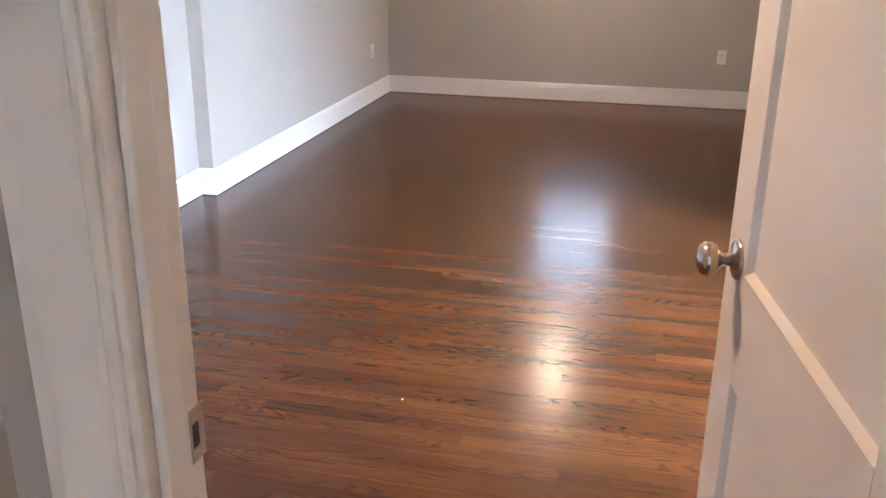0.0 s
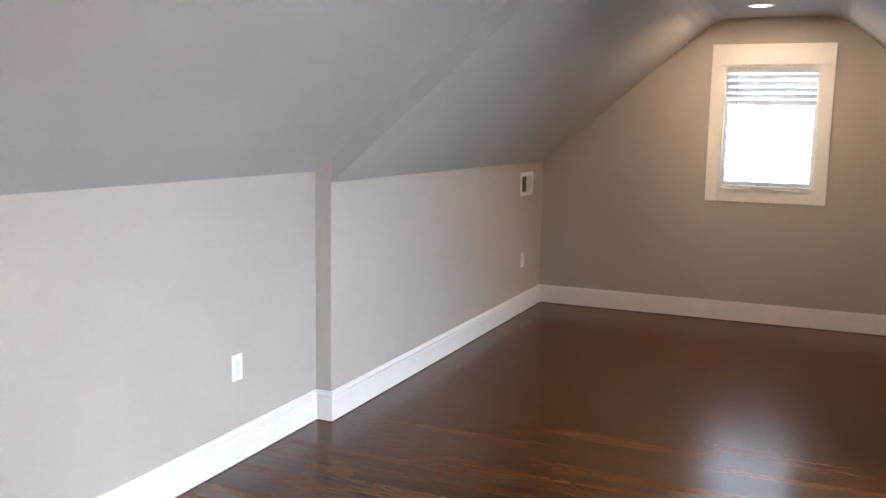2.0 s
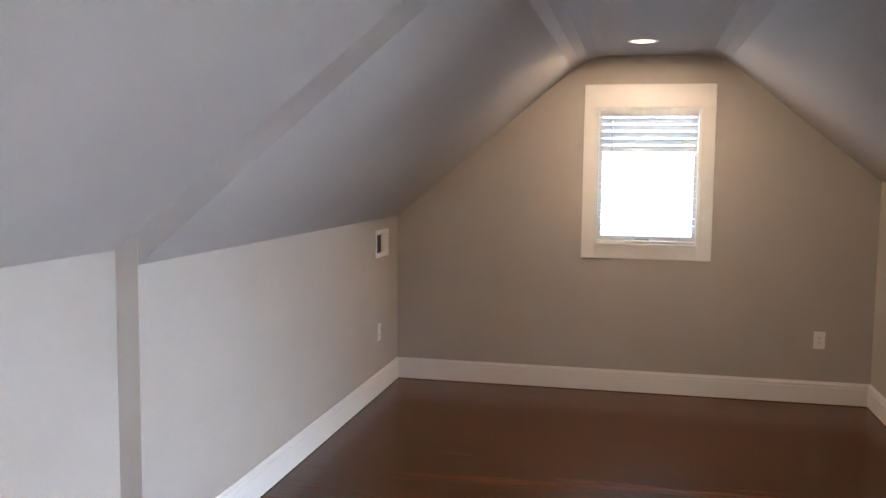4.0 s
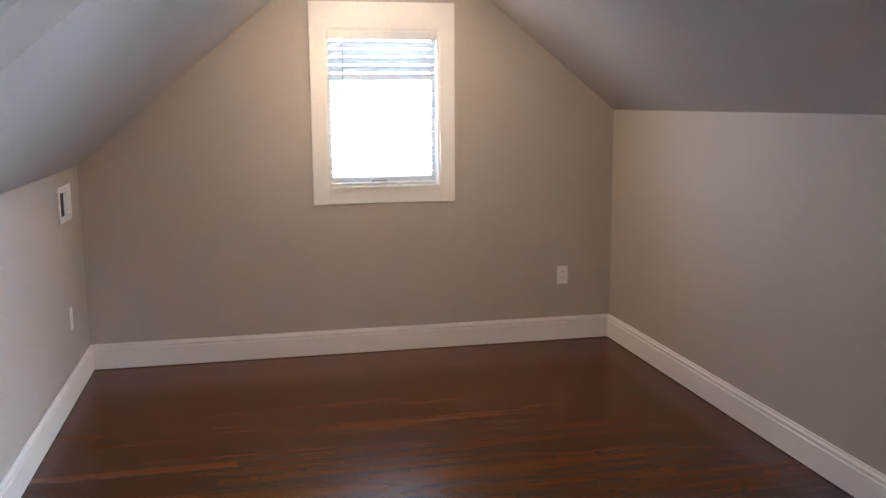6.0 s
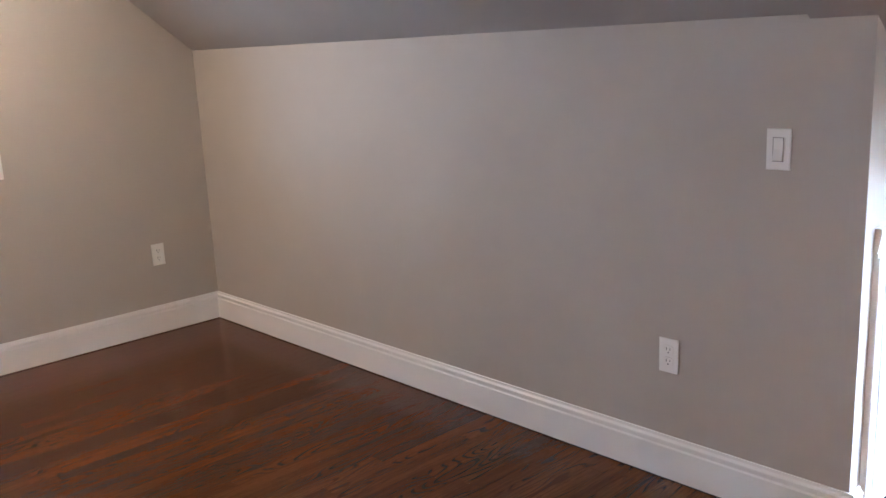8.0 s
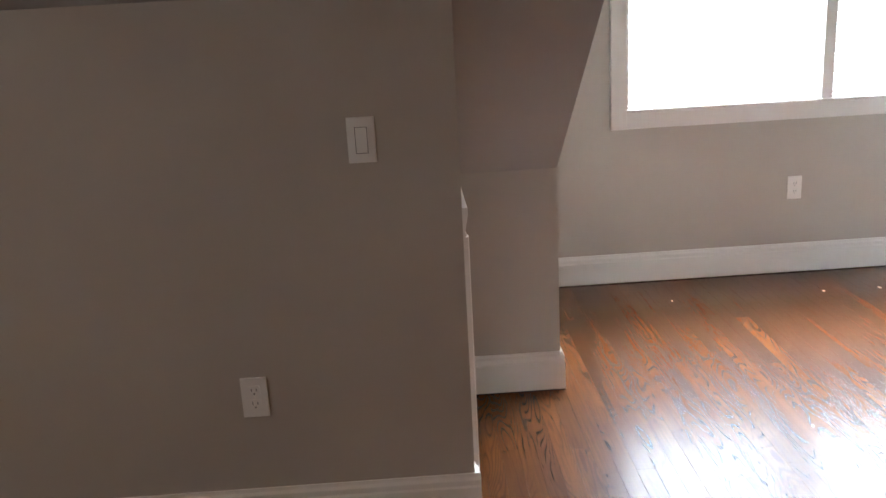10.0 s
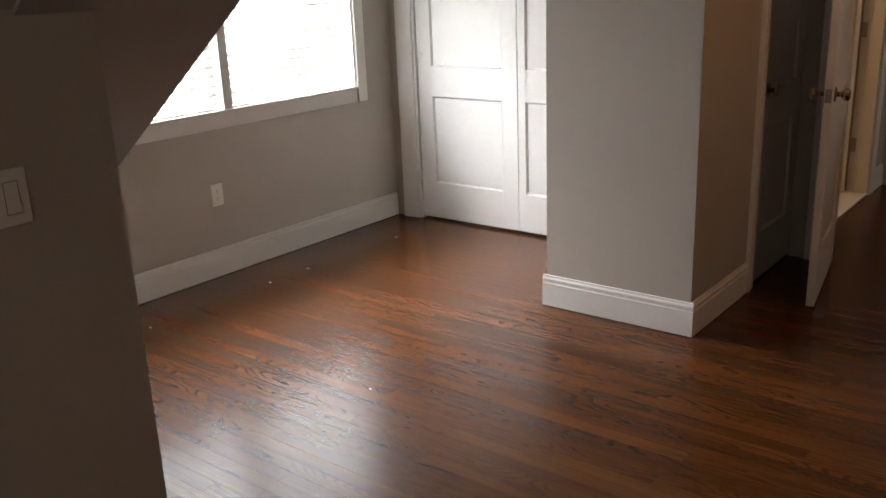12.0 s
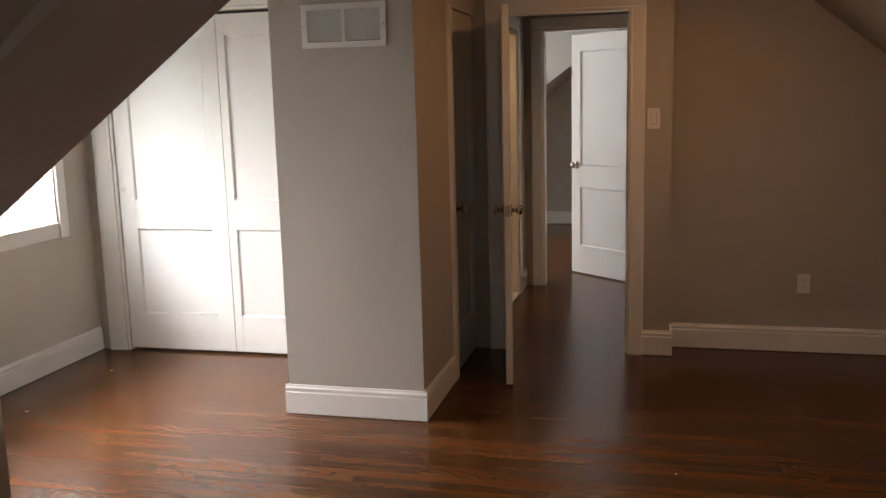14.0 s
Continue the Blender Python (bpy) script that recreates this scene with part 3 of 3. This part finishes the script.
part("rocker_gap", boxes((-0.0155, -0.0071, -0.0335, 0.0155, -0.0066, -0.0312), (-0.0155, -0.0071, 0.0312, 0.0155, -0.0066, 0.0325), (-0.0155, -0.0071, -0.0312, -0.0138, -0.0066, 0.0312),
                        (0.0138, -0.0071, -0.0312, 0.0155, -0.0066, 0.0312)), plain("grey_gap", (0.22, 0.2, 0.18), 0.6), switch)
switch.matrix_basis = pose(3.155, -3.200, 1.093, 0, 0, -90)
copy_thing(switch, pose(1.735, -6.965, 1.375, 0, 0, 180))

register = thing("wall_register", "white wall register with upright louvres, half open", "air vent")
W, H = 0.30, 0.18
part("frame", boxes((-W / 2, -0.008, -H / 2, W / 2, 0, -H / 2 + 0.03), (-W / 2, -0.008, H / 2 - 0.03, W / 2, 0, H / 2),
                    (-W / 2, -0.008, -H / 2 + 0.03, -W / 2 + 0.03, 0, H / 2 - 0.03), (W / 2 - 0.03, -0.008, -H / 2 + 0.03, W / 2, 0, H / 2 - 0.03)), GRILLE, register)
# near-black sheet on the solid wall stands in for the shaded recess
part("backing", boxes((-W / 2 + 0.03, -0.0015, -H / 2 + 0.03, W / 2 - 0.03, 0, H / 2 - 0.03)), SLOT, register)
louvre = mesh_of("louvre", boxes((-0.0008, -0.006, -H / 2 + 0.031, 0.0008, 0.004, H / 2 - 0.031)), GRILLE)
for i in range(8, 19):
    s = new("louvre", louvre)
    s.parent = register
    s.matrix_basis = pose(-W / 2 + 0.038 + i * 0.0124, -0.004, 0, 0, 0, -40)
register.matrix_basis = pose(0, -0.423, 1.005, 0, 0, 90)

grille = thing("return_air_grille", "white louvred return air grille on the column", "air vent")
W, H = 0.402, 0.194
rim = 0.026
part("frame", boxes((-W / 2, -0.010, -H / 2, W / 2, 0, -H / 2 + rim), (-W / 2, -0.010, H / 2 - rim, W / 2, 0, H / 2),
                    (-W / 2, -0.010, -H / 2 + rim, -W / 2 + rim, 0, H / 2 - rim), (W / 2 - rim, -0.010, -H / 2 + rim, W / 2, 0, H / 2 - rim),
                    (-0.007, -0.010, -H / 2 + rim, 0.007, 0, H / 2 - rim)), GRILLE, grille)
part("backing", boxes((-W / 2 + rim, -0.0012, -H / 2 + rim, W / 2 - rim, 0, H / 2 - rim)), plain("duct_grey", (0.16, 0.155, 0.15), 0.7), grille)
bm = bmesh.new()
turned(bm, ((0.068, 0.0), (0.066, 0.0006)), pose(0, -0.0012, 0, 90), 28)
part("duct_opening", bm, SLOT, grille, "round dark duct opening")
for x in (-W / 2 + 0.012, W / 2 - 0.012):
    bm = bmesh.new()
    turned(bm, ((0.004, 0), (0.004, 0.0012), (0.001, 0.0018)), pose(x, -0.0098, 0, 90), 12)
    part("screw", bm, STEEL, grille)
fin = mesh_of("fin", boxes((0, -0.0075, -0.0007, W / 2 - rim - 0.007, 0.0055, 0.0007)), GRILLE)
for i in range(15):
    for x in (-W / 2 + rim, 0.007):
        s = new("fin", fin)
        s.parent = grille
        s.matrix_basis = pose(x, -0.0068, -H / 2 + rim + 0.008 + i * 0.0091, -34)
grille.matrix_basis = pose(3.091, -5.686, 1.855, 0, 0, 180)

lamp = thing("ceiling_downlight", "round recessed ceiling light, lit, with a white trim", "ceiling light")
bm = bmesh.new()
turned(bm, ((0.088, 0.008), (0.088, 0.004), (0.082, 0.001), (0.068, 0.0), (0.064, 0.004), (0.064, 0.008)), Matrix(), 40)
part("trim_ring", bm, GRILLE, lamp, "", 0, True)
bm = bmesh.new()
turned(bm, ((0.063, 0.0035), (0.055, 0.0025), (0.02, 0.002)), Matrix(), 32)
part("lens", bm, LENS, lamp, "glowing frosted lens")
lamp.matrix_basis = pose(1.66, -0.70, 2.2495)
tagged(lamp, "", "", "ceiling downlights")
# unseen second fixture, added to go with the lamp at -5.90
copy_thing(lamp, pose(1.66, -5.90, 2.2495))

# paint chips left on the floor
for i, (x, y, r) in enumerate(((4.809, -5.466, 0.010), (4.812, -5.203, 0.007), (4.786, -6.162, 0.008), (4.811, -4.487, 0.006), (1.61, -5.28, 0.003), (3.55, -4.58, 0.004))):
    bm = bmesh.new()
    outline = [(r * (0.6 + 0.5 * random.random()) * math.cos(a) * 1.4, r * (0.5 + 0.5 * random.random()) * math.sin(a)) for a in [j * math.pi / 4 for j in range(8)]]
    prism(bm, outline, 0.0008, 0.0026, lambda u, v, w, x=x, y=y: (x + u, y + v, w))
    tagged(part("paint_chip", bm, CHIP), "small white paint chip lying on the floor", "debris", "paint chips")

# ---- floors ----
structure("floor_bathroom", boxes((2.87, -8.82, -0.02, 4.6, -7.3, 0.004)), TILE, "white tiled bathroom floor", category="floor")
floor = structure("floor", boxes((-0.3, -12.45, -0.06, 5.28, 0.1, -0.019)), PLY, "stained dark red oak strip floor with a satin finish", category="floor")
PITCH, TOP = 0.0572, 0.0


def plank_faces(x0, x1, y0, y1):
    g, c = 0.0002, 0.0004
    lo = [(x0 + g, y0 + g, -0.018), (x1 - g, y0 + g, -0.018), (x1 - g, y1 - g, -0.018), (x0 + g, y1 - g, -0.018)]
    mid = [(x, y, TOP - c * 0.5) for x, y, _ in lo]
    hi = [(x0 + g + c, y0 + g + c, TOP), (x1 - g - c, y0 + g + c, TOP), (x1 - g - c, y1 - g - c, TOP), (x0 + g + c, y1 - g - c, TOP)]
    faces = [(8, 9, 10, 11)]
    for i in range(4):
        j = (i + 1) % 4
        faces += [(i, j, 4 + j, 4 + i), (4 + i, 4 + j, 8 + j, 8 + i)]
    return lo + mid + hi, faces


LENGTHS = (0.55, 0.8, 1.05, 1.3, 1.6, 1.95)
plank_mesh = {}
for length in LENGTHS:
    v, f = plank_faces(0, length, 0, PITCH)
    data = bpy.data.meshes.new("plank")
    data.from_pydata(v, [], f)
    data.materials.append(OAK)
    plank_mesh[length] = data
dice = random.Random(5)
verts, faces, count = [], [], 0
row, y = 0, 0.0
while y > -12.3:
    y0 = y - PITCH
    left, right = (-0.12, 3.20) if y0 > -3.44 else (-0.12, 5.16) if y0 > -7.2 else (1.62, 2.80) if y0 > -8.9 else (-0.12, 5.16)
    x = left - dice.random() * 0.5
    while x < right:
        length = dice.choice(LENGTHS)
        a, b = max(x, left), min(x + length, right)
        whole = a == x and b == x + length
        if whole and count < 300 and -6.6 < y0 < -2.3:
            p = new("plank", plank_mesh[length])
            p.parent = floor
            p.matrix_basis = Matrix.Translation((x, y0, 0))
            count += 1
        elif b - a > 0.03:
            v, f = plank_faces(a, b, y0, y)
            k = len(verts)
            verts += v
            faces += [tuple(i + k for i in q) for q in f]
        x += length
    y = y0
data = bpy.data.meshes.new("planks")
data.from_pydata(verts, [], faces)
data.materials.append(OAK_FAR)
rest = new("planks", data)
rest.parent = floor
tagged(rest, "", "", "", "stuff")
